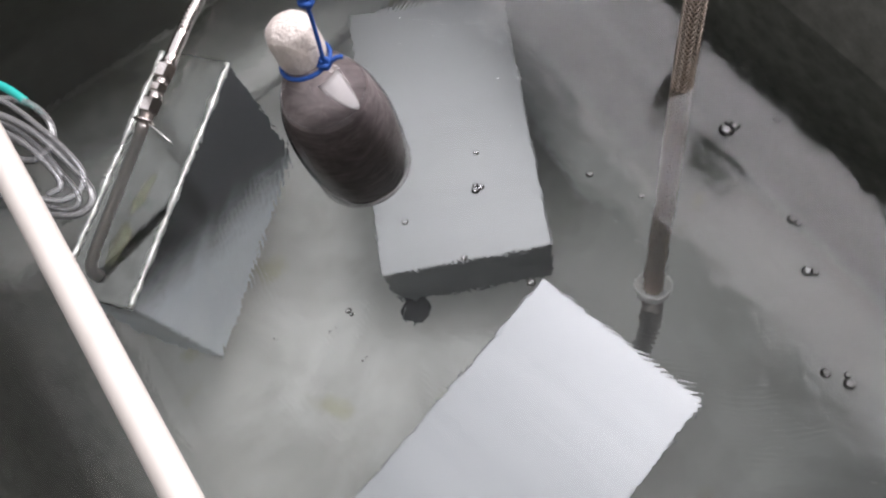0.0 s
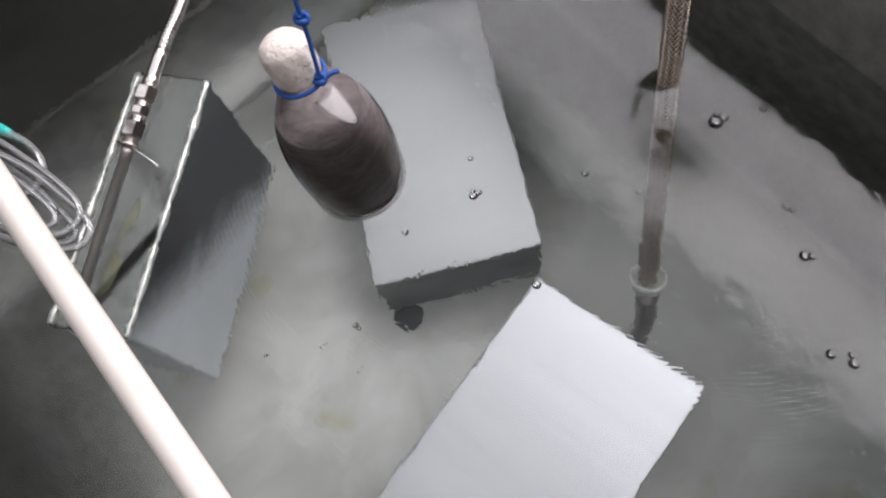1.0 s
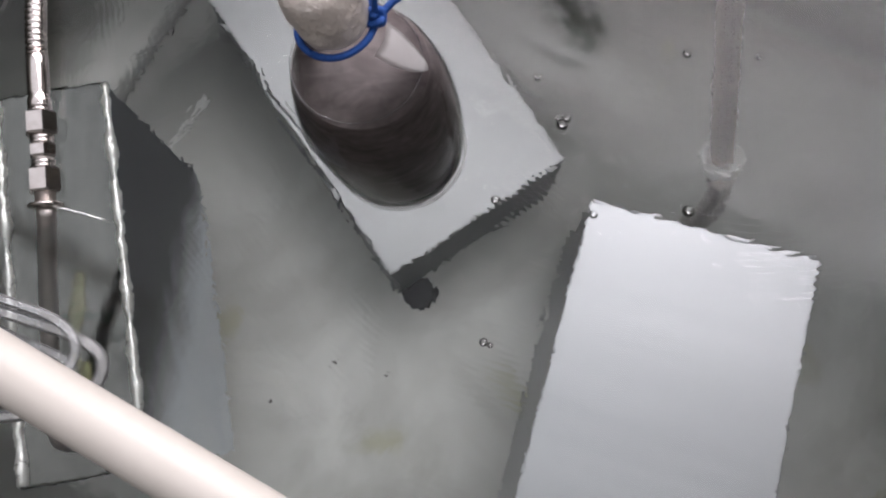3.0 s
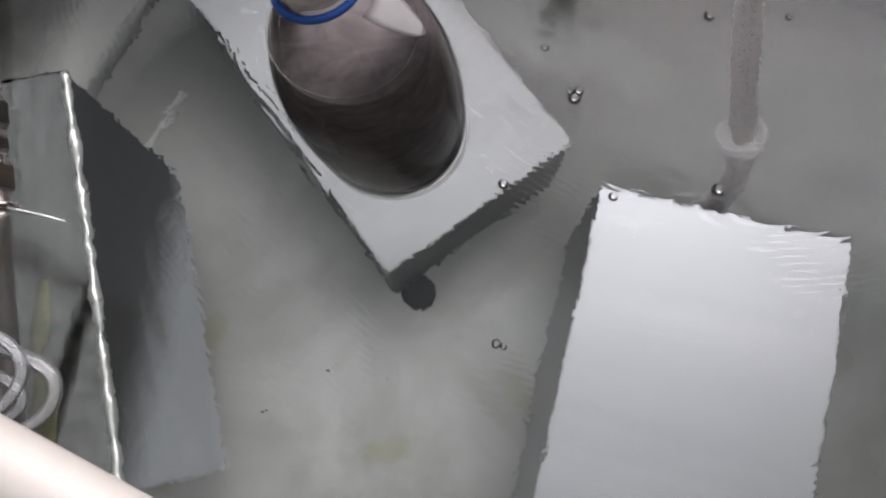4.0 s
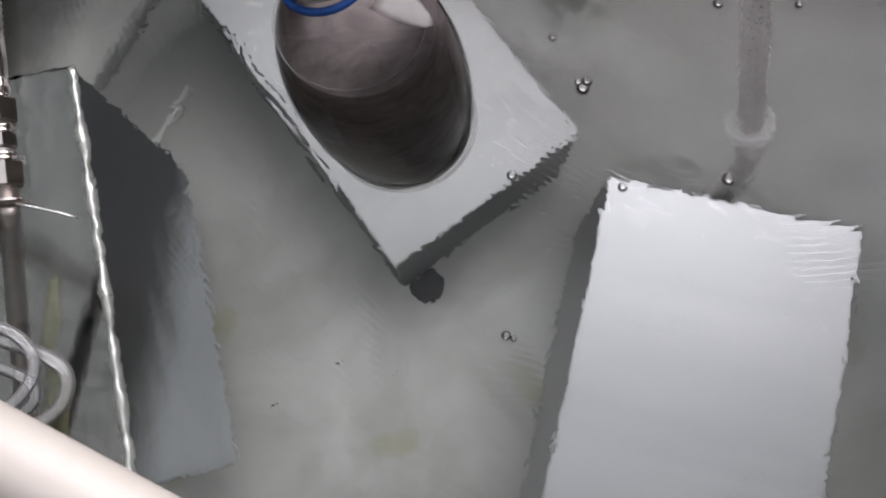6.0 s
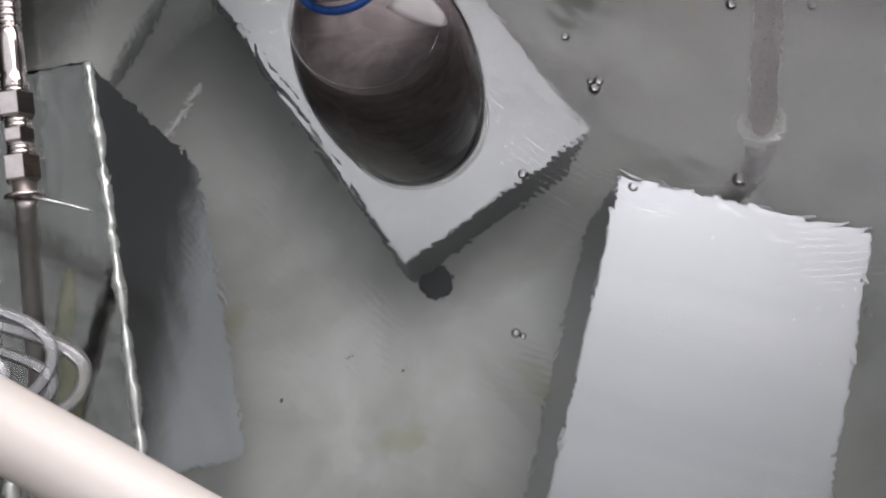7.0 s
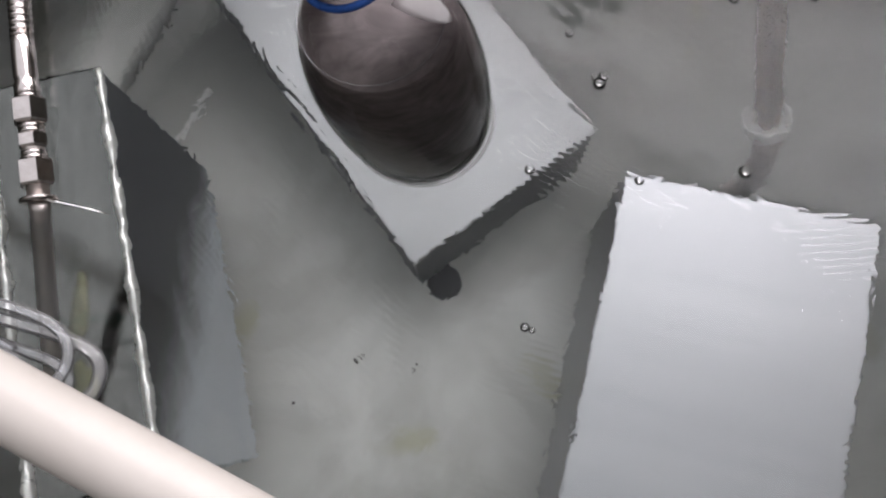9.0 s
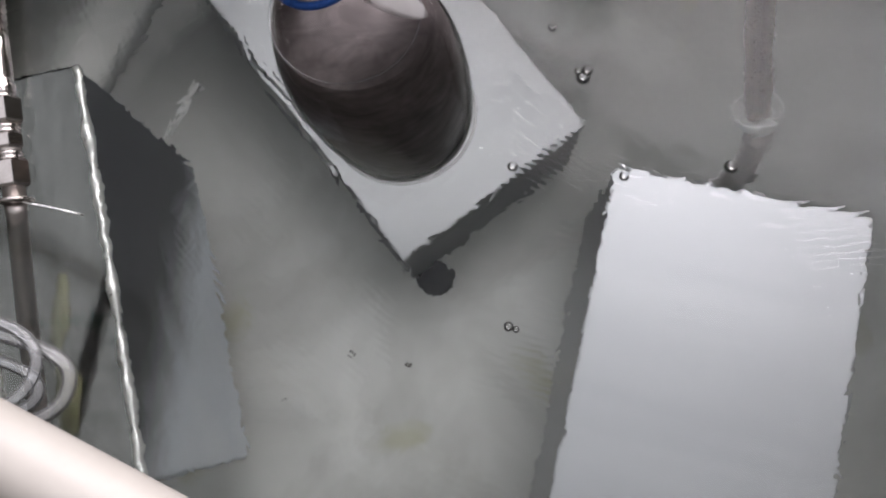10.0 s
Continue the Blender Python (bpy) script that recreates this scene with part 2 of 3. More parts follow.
M_TUBE = film("clear_tubing", 1.55, (0.985, 0.985, 0.985), 0.05, None, 0.17)
M_TUBE_THIN = film("clear_thin_tubing", 1.5, (0.96, 0.975, 0.99), 0.06, None, 0.17)
M_FILM = surface("thin_white_film", (0.80, 0.78, 0.78), (0.9, 0.88, 0.88), 60, (0.15, 0.25), 0.0, 0.1)
M_FILM.node_tree.nodes["Principled BSDF"].inputs["Alpha"].default_value = 0.42
M_BUBBLE = film("bubble_skin", 1.6, (0.96, 0.96, 0.96), 0.04)
M_TEAL = surface("teal_sleeve", (0.01, 0.30, 0.27), (0.02, 0.42, 0.36), 80, (0.4, 0.6))
M_YELLOW = surface("yellowish_reflection", (0.30, 0.30, 0.14), (0.50, 0.49, 0.24), 60, (0.25, 0.4), 0.5)
M_YELLOW.node_tree.nodes["Principled BSDF"].inputs["Alpha"].default_value = 0.28
M_WALL = surface("painted_wall", (0.22, 0.215, 0.205), (0.29, 0.283, 0.27), 4, (0.7, 0.9))
M_CEIL = surface("ceiling_paint", (0.72, 0.72, 0.72), (0.80, 0.80, 0.80), 4, (0.7, 0.9))
M_FLOOR = surface("room_floor_paint", (0.022, 0.019, 0.016), (0.04, 0.034, 0.029), 4, (0.5, 0.8))
M_WATER = water_material()

# ---------------------------------------------------------------- mesh helpers
AT = {}


def thing(name, at, label, category, group="", turn=0):
    ob = new(name)
    ob.empty_display_size = 0.02
    m = pose(*at, 0, 0, turn)
    ob.matrix_basis = m
    AT[ob.name] = m
    return tagged(ob, label, category, group)


def part(name, bm, mat, parent, label="", smooth=True):
    """Links a bmesh, given in world coordinates, as one mesh under its parent."""
    m = AT[parent.name]
    bm.transform(m.inverted())
    bmesh.ops.recalc_face_normals(bm, faces=bm.faces)
    me = bpy.data.meshes.new(name)
    bm.to_mesh(me)
    bm.free()
    for p in me.polygons:
        p.use_smooth = smooth
    me.materials.append(mat)
    ob = new(name, me)
    ob.parent = parent
    AT[ob.name] = m
    return tagged(ob, label)


def solid(name, bm, mat, label, category="", kind="", group="", smooth=False):
    bmesh.ops.recalc_face_normals(bm, faces=bm.faces)
    me = bpy.data.meshes.new(name)
    bm.to_mesh(me)
    bm.free()
    for p in me.polygons:
        p.use_smooth = smooth
    me.materials.append(mat)
    return tagged(new(name, me), label, category, group, kind)


def block(m, size, bevel=0.0, seg=2, bm=None):
    """A bevelled box of that size round the origin of the pose m."""
    out = bmesh.new()
    bmesh.ops.create_cube(out, size=1.0, matrix=Matrix.Diagonal((*size, 1)))
    if bevel:
        bmesh.ops.bevel(out, geom=out.edges[:], offset=bevel, segments=seg, affect="EDGES", profile=0.6)
    out.transform(m)
    if bm is None:
        return out
    me = bpy.data.meshes.new("tmp")
    out.to_mesh(me)
    out.free()
    bm.from_mesh(me)
    bpy.data.meshes.remove(me)
    return bm


def frames(points):
    pts = [Vector(p) for p in points]
    tan = [(pts[min(i + 1, len(pts) - 1)] - pts[max(i - 1, 0)]).normalized() for i in range(len(pts))]
    side = tan[0].orthogonal().normalized()
    out = []
    for p, t in zip(pts, tan):
        side = (side - t * side.dot(t)).normalized()
        out.append((p, t, side, t.cross(side)))
    return out


def smooth_path(points, steps=10):
    p = [Vector(q) for q in points]
    p = [p[0] * 2 - p[1]] + p + [p[-1] * 2 - p[-2]]
    out = []
    for i in range(1, len(p) - 2):
        for k in range(steps):
            t = k / steps
            a, b, c, d = p[i - 1], p[i], p[i + 1], p[i + 2]
            out.append(0.5 * (2 * b + (c - a) * t + (2 * a - 5 * b + 4 * c - d) * t * t + (3 * b - a - 3 * c + d) * t ** 3))
    out.append(p[-2])
    return out


def sweep(points, radius, seg=16, bm=None, flat=None):
    """A capped tube along points; radius is a number or a function of the index and count."""
    bm = bm or bmesh.new()
    fr = frames(points)
    rings = []
    for i, (p, t, a, b) in enumerate(fr):
        r = radius(i, len(fr)) if callable(radius) else radius
        rings.append([bm.verts.new(p + (a * math.cos(w) + b * math.sin(w)) * r) for w in [2 * math.pi * k / seg for k in range(seg)]])
    for r, s in zip(rings, rings[1:]):
        for k in range(seg):
            bm.faces.new((r[k], r[(k + 1) % seg], s[(k + 1) % seg], s[k]))
    bm.faces.new(rings[0])
    bm.faces.new(rings[-1])
    return bm


def resample(points, step):
    """Evenly spaced points along a path."""
    pts = [Vector(p) for p in points]
    out, carry = [pts[0]], 0.0
    for a, b in zip(pts, pts[1:]):
        d = (b - a).length
        s = step - carry
        while s <= d:
            out.append(a.lerp(b, s / d))
            s += step
        carry = d - (s - step)
    return out


def turned(profile, m, seg=48, close=True, wobble=0.0):
    """A body of revolution round z of the pose m; profile of (radius, height)."""
    bm = bmesh.new()
    rings = []
    for r, z in profile:
        if r < 1e-6:
            rings.append([bm.verts.new((0, 0, z))])
        else:
            ring = []
            for k in range(seg):
                w = 2 * math.pi * k / seg
                rr = r * (1 + wobble * noise.noise(Vector((math.cos(w) * 3, math.sin(w) * 3, z * 120))))
                ring.append(bm.verts.new((rr * math.cos(w), rr * math.sin(w), z)))
            rings.append(ring)
    for a, b in zip(rings, rings[1:]):
        for k in range(seg):
            q = (k + 1) % seg
            f = ([a[0], b[q], b[k]] if len(a) == 1 else [a[k], a[q], b[0]] if len(b) == 1 else [a[k], a[q], b[q], b[k]])
            bm.faces.new(f)
    if close:
        for r in (rings[0], rings[-1]):
            if len(r) > 1:
                bm.faces.new(r)
    bm.transform(m)
    return bm


def along(a, b):
    """A pose at a whose z points to b."""
    d = Vector(b) - Vector(a)
    return Matrix.Translation(a) @ d.to_track_quat("Z", "Y").to_matrix().to_4x4()


def hexagon(radius, z0, z1, m, chamfer=0.0012):
    bm = bmesh.new()
    levels = [(radius - chamfer, z0), (radius, z0 + chamfer), (radius, z1 - chamfer), (radius - chamfer, z1)]
    rings = [[bm.verts.new((r * math.cos(k * math.pi / 3), r * math.sin(k * math.pi / 3), z)) for k in range(6)] for r, z in levels]
    for a, b in zip(rings, rings[1:]):
        for k in range(6):
            bm.faces.new((a[k], a[(k + 1) % 6], b[(k + 1) % 6], b[k]))
    bm.faces.new(rings[0])
    bm.faces.new(rings[-1])
    bm.transform(m)
    return bm


# ---------------------------------------------------------------- the tank
U0, U1, V0, V1 = -0.07, 0.64, -0.15, 0.79
FLOOR, RIM, FIL = -0.41, 0.108, 0.09
def uv(u, v, z=0.0):
    return TK @ Vector((u, v, z))


def tank():
    t = thing("steel_tank", uv(0.285, 0.37, FLOOR - 0.004), "dull stainless steel tank with rounded bottom edges, full of clear water", "tank", turn=YAW)
    # the bottom with the start of its rounded corners, and the two long walls, each a bent sheet
    def bent(name, prof, mat, label=""):
        th, bm = 0.004, bmesh.new()
        out = []
        for i, (u, z) in enumerate(prof):
            a, b = prof[max(i - 1, 0)], prof[min(i + 1, len(prof) - 1)]
            n = Vector((b[1] - a[1], a[0] - b[0])).normalized()
            out.append((u + n.x * th, z + n.y * th))
        rings = [[bm.verts.new(uv(u, v, z)) for u, z in prof + out[::-1]] for v in (V0, V1)]
        n = len(rings[0])
        for k in range(n):
            bm.faces.new((rings[0][k], rings[0][(k + 1) % n], rings[1][(k + 1) % n], rings[1][k]))
        for r in rings:
            for k in range(n // 2 - 1):
                bm.faces.new((r[k], r[k + 1], r[n - 2 - k], r[n - 1 - k]))
        ob = part(name, bm, mat, t, label)
        return ob

    left = [(U0 + FIL + FIL * math.cos(w), FLOOR + FIL + FIL * math.sin(w)) for w in [math.pi + k * math.pi / 24 for k in range(13)]]
    right = [(U0 + U1 - u, z) for u, z in left[::-1]]
    bent("trough", [(U0, RIM)] + left + right + [(U1, RIM)], M_SCALE_LIT, "pale scaled steel bottom with painted-in light between bare walls")
    # rounded strip where the bottom meets the far wall
    fil, bm = 0.095, bmesh.new()
    arc = [(V1 - 0.001 - fil + fil * math.sin(w), FLOOR + 0.001 + fil - fil * math.cos(w)) for w in [k * math.pi / 20 for k in range(11)]]
    arc.append((V1 - 0.0005, FLOOR))
    rings = [[bm.verts.new(uv(u, v, z)) for v, z in arc] for u in (U0 + 0.002, U1 - 0.002)]
    for k in range(len(arc)):
        q = (k + 1) % len(arc)
        bm.faces.new((rings[0][k], rings[0][q], rings[1][q], rings[1][k]))
    bm.faces.new(rings[0])
    bm.faces.new(rings[1])
    part("corner_strip", bm, M_SCALE_LIT, t)
    for v in (V0 - 0.002, V1 + 0.002):
        part("end_wall", block(TK @ pose((U0 + U1) / 2, v, (FLOOR + RIM) / 2), (U1 - U0 + 0.008, 0.004, RIM - FLOOR + 0.008)), M_TANK, t, smooth=False)
    # folded rim
    for u0, u1, v0, v1 in ((U0 - 0.04, U0 - 0.0045, V0 - 0.04, V1 + 0.04), (U1 + 0.0045, U1 + 0.04, V0 - 0.04, V1 + 0.04),
                           (U0 - 0.004, U1 + 0.004, V0 - 0.04, V0 - 0.0045), (U0 - 0.004, U1 + 0.004, V1 + 0.0045, V1 + 0.04)):
        part("rim", block(TK @ pose((u0 + u1) / 2, (v0 + v1) / 2, RIM - 0.002), (u1 - u0, v1 - v0, 0.006), 0.002), M_RIM, t, smooth=False)
    # weld seam on the bottom
    pts = [uv(0.290 + 0.066 * k / 20, 0.634 - 0.004 * k / 20, FLOOR + 0.0006) for k in range(21)]
    part("weld_seam", sweep(pts, lambda i, n: 0.0022 + 0.0018 * i / n + 0.0006 * noise.noise(Vector((i * 0.8, 7, 0))), 8), M_SEAM, t, "pale weld seam")
    # drain: dark opening with a flat ring
    d = Vector((-0.0075, 0.466, FLOOR))
    part("drain_hole", turned([(0.0, 0.0012), (0.0140, 0.0014), (0.0158, 0.0006)], Matrix.Translation(d), 32), M_DARK, t, "black drain opening")
    return t


tank()

# the water's face
bm = bmesh.new()
e = 0.0004
bmesh.ops.create_grid(bm, x_segments=40, y_segments=40, size=0.5)
bm.transform(TK @ Matrix.Translation(((U0 + U1) / 2, (V0 + V1) / 2, 0)) @ Matrix.Diagonal((U1 - U0 - e, V1 - V0 - e, 1, 1)))
water = solid("water", bm, M_WATER, "clear still water with faint ripples filling the tank", "water", "structure", smooth=True)

# ---------------------------------------------------------------- the room round the tank
RX0, RX1, RY0, RY1, RF = -1.6, 2.6, -1.6, 2.6, -0.95


def slab(name, x0, x1, y0, y1, z0, z1, mat, label):
    return solid(name, block(TK @ pose((x0 + x1) / 2, (y0 + y1) / 2, (z0 + z1) / 2), (x1 - x0, y1 - y0, z1 - z0)), mat, label, name.split("_")[0], "structure")


slab("floor", RX0, RX1, RY0, RY1, RF - 0.1, RF, M_FLOOR, "dark brown worn workshop floor")
slab("wall_west", RX0 - 0.1, RX0, RY0, RY1, RF, CEIL, M_WALL, "plain grey painted wall")
# east wall with an opening added for the side fill lamp
bm = bmesh.new()
w0, w1, h0, h1 = SIDE_V - SIDE_S[0] / 2, SIDE_V + SIDE_S[0] / 2, SIDE_Z - SIDE_S[1] / 2, SIDE_Z + SIDE_S[1] / 2
for y0, y1, z0, z1 in ((RY0, w0, RF, CEIL), (w1, RY1, RF, CEIL), (w0, w1, RF, h0), (w0, w1, h1, CEIL)):
    block(TK @ pose(RX1 + 0.05, (y0 + y1) / 2, (z0 + z1) / 2), (0.1, y1 - y0, z1 - z0), 0, 2, bm)
solid("wall_east", bm, M_WALL, "plain grey painted wall with a wide opening added for fill light", "wall", "structure")
slab("wall_south", RX0, RX1, RY0 - 0.1, RY0, RF, CEIL, M_WALL, "plain grey painted wall")
slab("wall_north", RX0, RX1, RY1, RY1 + 0.1, RF, CEIL, M_WALL, "plain grey painted wall")
bm = bmesh.new()
sx0, sx1, sy0, sy1 = FILL_C[0] - FILL_S[0] / 2, SKY_C[0] + SKY_S[0] / 2, SKY_C[1] - SKY_S[1] / 2, SKY_C[1] + SKY_S[1] / 2
for x0, x1, y0, y1 in ((RX0, sx0, RY0, RY1), (sx1, RX1, RY0, RY1), (sx0, sx1, RY0, sy0), (sx0, sx1, sy1, RY1)):
    block(TK @ pose((x0 + x1) / 2, (y0 + y1) / 2, CEIL + 0.05), (x1 - x0, y1 - y0, 0.1), 0, 2, bm)
solid("ceiling", bm, M_CEIL, "painted ceiling with one wide skylight opening", "ceiling", "structure")
# legs carry the tank
st = thing("tank_stand", uv(0.285, 0.37, RF), "square steel stand under the tank", "stand", turn=YAW)
for u in (U0 + 0.02, U1 - 0.02):
    for v in (V0 + 0.02, V1 - 0.02):
        part("leg", block(TK @ pose(u, v, (RF + FLOOR - 0.03) / 2), (0.04, 0.04, FLOOR - 0.03 - RF), 0.003), M_TANK, st, smooth=False)
part("frame", block(TK @ pose((U0 + U1) / 2, (V0 + V1) / 2, FLOOR - 0.018), (U1 - U0, V1 - V0, 0.024), 0.003), M_TANK, st, smooth=False)

# ---------------------------------------------------------------- the immersed boxes


def oriented(corner, ahead, side, height, top):
    """Pose and size of an upright box from a top corner, its two top edges, height."""
    a, s = Vector((*ahead, 0)), Vector((*side, 0))
    c = Vector((*corner, top - height / 2)) + (a + s) / 2
    yaw = math.degrees(math.atan2(a.y, a.x)) - 90
    return pose(c.x, c.y, c.z, 0, 0, yaw), (s.length, a.length, height), yaw


def steel_box(name, corner, ahead, side, height, top, mat, label, lip, side_mat=None):
    m, size, yaw = oriented(corner, ahead, side, height, top)
    base = m @ Vector((0, 0, -height / 2))
    t = thing(name, base, label, "ultrasonic box", "steel boxes in the tank", yaw)
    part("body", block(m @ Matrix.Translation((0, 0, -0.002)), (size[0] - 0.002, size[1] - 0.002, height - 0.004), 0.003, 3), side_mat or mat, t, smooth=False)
    part("lid", block(m @ Matrix.Translation((0, 0, height / 2 - 0.0025)), (size[0], size[1], 0.005), 0.0016, 2), mat, t, smooth=False)
    if lip:
        # welded edge beads on the lid
        for sx in (-1, 1):
            y0 = size[1] / 2 - 0.002
            pts = [m @ Vector((sx * (size[0] / 2 - 0.0015) + 0.0014 * noise.noise(Vector((k * 0.43, sx, 0))), -y0 + 2 * y0 * k / 80, height / 2 + 0.0004)) for k in range(81)]
            part("weld_bead", sweep(pts, lambda i, n: 0.0030 + 0.0024 * noise.noise(Vector((i * 0.16, 3, sx))) + 0.0008 * noise.noise(Vector((i * 0.6, 5, sx))), 8), M_BEAD, t, "bright uneven weld bead")
    return t, m, size


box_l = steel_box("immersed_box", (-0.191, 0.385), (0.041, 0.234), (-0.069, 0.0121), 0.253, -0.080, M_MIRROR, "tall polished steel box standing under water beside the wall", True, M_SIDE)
box_c = steel_box("immersed_box", (-0.027, 0.471), (-0.069, 0.298), (0.168, 0.0389), 0.127, -0.283, M_DULL, "satin steel box with sides coloured dark for shade beside the drain", False, M_SHADED_SIDE)
box_r = steel_box("immersed_box", (0.134, 0.463), (-0.195, -0.262), (0.1379, -0.1026), 0.188, -0.222, M_BOX, "broad brushed steel box with a bright lid on the tank floor", False)
# yellow-green patches on the lid, painted in place of a reflection
def yellow_reflection(cx, cy, rx, ry, turn, seed, t):
    bm = bmesh.new()
    m = pose(cx, cy, -0.0796, 0, 0, turn)
    n = 28
    low, top = [], []
    for k in range(n):
        w = 2 * math.pi * k / n
        q = 1 + 0.45 * noise.noise(Vector((math.cos(w) * 1.3, math.sin(w) * 1.3, seed)))
        for ring, z, f in ((low, 0.0, 1.0), (top, 0.0004, 0.93)):
            ring.append(bm.verts.new(m @ Vector((rx * q * f * math.cos(w), ry * q * f * math.sin(w), z))))
    for k in range(n):
        bm.faces.new((low[k], low[(k + 1) % n], top[(k + 1) % n], top[k]))
    bm.faces.new(top)
    part("yellow_reflection", bm, M_YELLOW, t, "thin yellow-green patch painted as a reflection")


m, size = box_l[1], box_l[2]
low = (m @ Vector((0, 0, -size[2] / 2))).z
part("plinth", block(m @ Matrix.Translation((-0.012, 0, -size[2] / 2 - (low - FLOOR) / 2)), (0.022, 0.15, low - FLOOR + 0.004), 0.002), M_PIPE, box_l[0], "narrow steel plinth", smooth=False)


yellow_reflection(-0.2165, 0.441, 0.0075, 0.020, -14, 1.7, box_l[0])
yellow_reflection(-0.2045, 0.487, 0.0055, 0.019, -22, 5.2, box_l[0])

# ---------------------------------------------------------------- pipe and hose of the tall box


def ribbed_hose(name, pts, radius, rib, depth, mat, t, label=""):
    path = resample(smooth_path(pts, 12), rib / 6)
    return part(name, sweep(path, lambda i, n: radius - depth * (0.5 - 0.5 * math.cos(i * math.pi / 3)), 18), mat, t, label)


hk = thing("pipe_and_hose", (-0.229, 0.424, -0.080), "bent steel pipe with hex fittings and a ribbed metal hose", "hose")
N4, N1 = Vector((-0.1825, 0.526, 0.0015)), Vector((-0.1722, 0.570, 0.0055))
part("pipe", sweep(smooth_path([(-0.2255, 0.412, -0.0795), (-0.2285, 0.415, -0.070), (-0.2275, 0.424, -0.0625), (-0.219, 0.446, -0.050), (-0.198, 0.496, -0.022), N4], 10), 0.0050, 20), M_PIPE, hk)
ax = along(N4, N1)
L = (N1 - N4).length
part("washer", turned([(0.0088, 0.0), (0.0088, 0.0014), (0.005, 0.0016)], ax, 28), M_HOSE, hk)
part("collar", turned([(0.0051, 0.001), (0.0051, L + 0.012)], ax, 24), M_PIPE, hk)
for z0, z1, r in ((0.0075, 0.0210, 0.0084), (0.0265, 0.0345, 0.0070), (0.0390, 0.0520, 0.0084)):
    part("hex_nut", hexagon(r, z0, z1, ax), M_HOSE, hk, smooth=False)
    part("thread", turned([(0.0060, z1 - 0.0005), (0.0060, z1 + 0.0015), (0.0052, z1 + 0.0018), (0.0060, z1 + 0.0022), (0.0060, z1 + 0.0040)], ax, 20), M_HOSE, hk)
tip = ax @ Vector((0, 0, 0.056))
part("crimp_sleeve", turned([(0.0052, 0.053), (0.0060, 0.055), (0.0060, 0.059), (0.0052, 0.061), (0.0057, 0.063), (0.0056, 0.080), (0.0052, 0.088)], ax, 24), M_HOSE, hk)
ribbed_hose("metal_hose", [ax @ Vector((0, 0, 0.084)), (-0.1600, 0.622, 0.0095), (-0.1510, 0.665, 0.0090), (-0.144, 0.71, 0.022), (-0.138, 0.765, 0.075), (-0.132, 0.815, 0.125), (-0.12, 0.87, 0.142), (-0.09, 0.97, 0.115)], 0.0057, 0.0036, 0.0009, M_HOSE, hk)

part("wire_end", sweep([(-0.184, 0.5290, 0.0030), (-0.176, 0.5230, 0.0024), (-0.165, 0.5155, 0.0016), (-0.1545, 0.5075, 0.0010)], lambda i, n: 0.0010 - 0.0002 * i, 8), M_CHROME, hk, "thin bright wire end")

# ---------------------------------------------------------------- braided hose of the broad box
bh = thing("braided_hose", (0.231, 0.431, FLOOR), "steel braided hose dipping into the water to a bright end ferrule", "hose")
path = resample(smooth_path([(0.228, 0.452, -0.197), (0.231, 0.505, -0.105), (0.234, 0.563, 0.0), (0.2358, 0.592, 0.05), (0.239, 0.622, 0.10), (0.246, 0.67, 0.19), (0.262, 0.74, 0.36), (0.30, 0.81, 0.53), (0.345, 0.85, 0.645)], 14), 0.0016)
part("core", sweep(path, 0.0072, 18), M_CORE, bh)
fr = frames(path)
bm = bmesh.new()
for way in (1, -1):
    for s in range(16):
        pts = []
        for i, (p, t, a, b) in enumerate(fr):
            w = 2 * math.pi * s / 16 + way * i * 0.16
            pts.append(p + (a * math.cos(w) + b * math.sin(w)) * (0.0077 + way * 0.0004 * math.cos(i * 1.28 + s * math.pi)))
        sweep(pts, 0.0009, 4, bm)
tagged(part("braid", bm, M_BRAID, bh, "woven steel wire braid"), kind="stuff")
E0, E1 = Vector((0.228, 0.452, -0.197)), Vector((0.229, 0.4405, -0.219))
part("ferrule", turned([(0.0085, 0.012), (0.0125, 0.010), (0.0150, 0.003), (0.0162, -0.002), (0.0160, -0.004), (0.0150, -0.0045), (0.0140, -0.002), (0.0110, 0.004), (0.0085, 0.005)], along(E0, E1), 32), M_SEAM, bh, "bright polished end cup")
V0P, V1P = Vector((0.340, 0.846, 0.630)), Vector((0.425, 0.880, 0.815))
part("coupling", turned([(0.012, 0.0), (0.020, 0.004), (0.020, 0.03), (0.027, 0.034), (0.027, 0.11), (0.020, 0.115), (0.020, 0.17), (0.030, 0.174), (0.030, 0.20), (0.014, 0.205)], along(V0P, V1P), 24), M_DARK, bh, "dark screwed coupling")
part("elbow", sweep(smooth_path([E0 + (E1 - E0) * 0.9, (0.230, 0.435, -0.245), (0.231, 0.430, -0.29), (0.231, 0.429, FLOOR)], 8), 0.0095, 18), M_PIPE, bh, "dark pipe elbow")

# ---------------------------------------------------------------- the hanging bottle
NECK = Vector((-0.0105, 0.5115, 0.107))
DOWN = Vector((0.123, -0.168, -0.978)).normalized()
BM = Matrix.Translation(NECK) @ (-DOWN).to_track_quat("Z", "Y").to_matrix().to_4x4() @ Matrix.Translation((0, 0, -0.106))
bo = thing("hanging_bottle", NECK + DOWN * 0.134, "clear plastic bottle of grey-brown liquid hung half in water", "bottle")
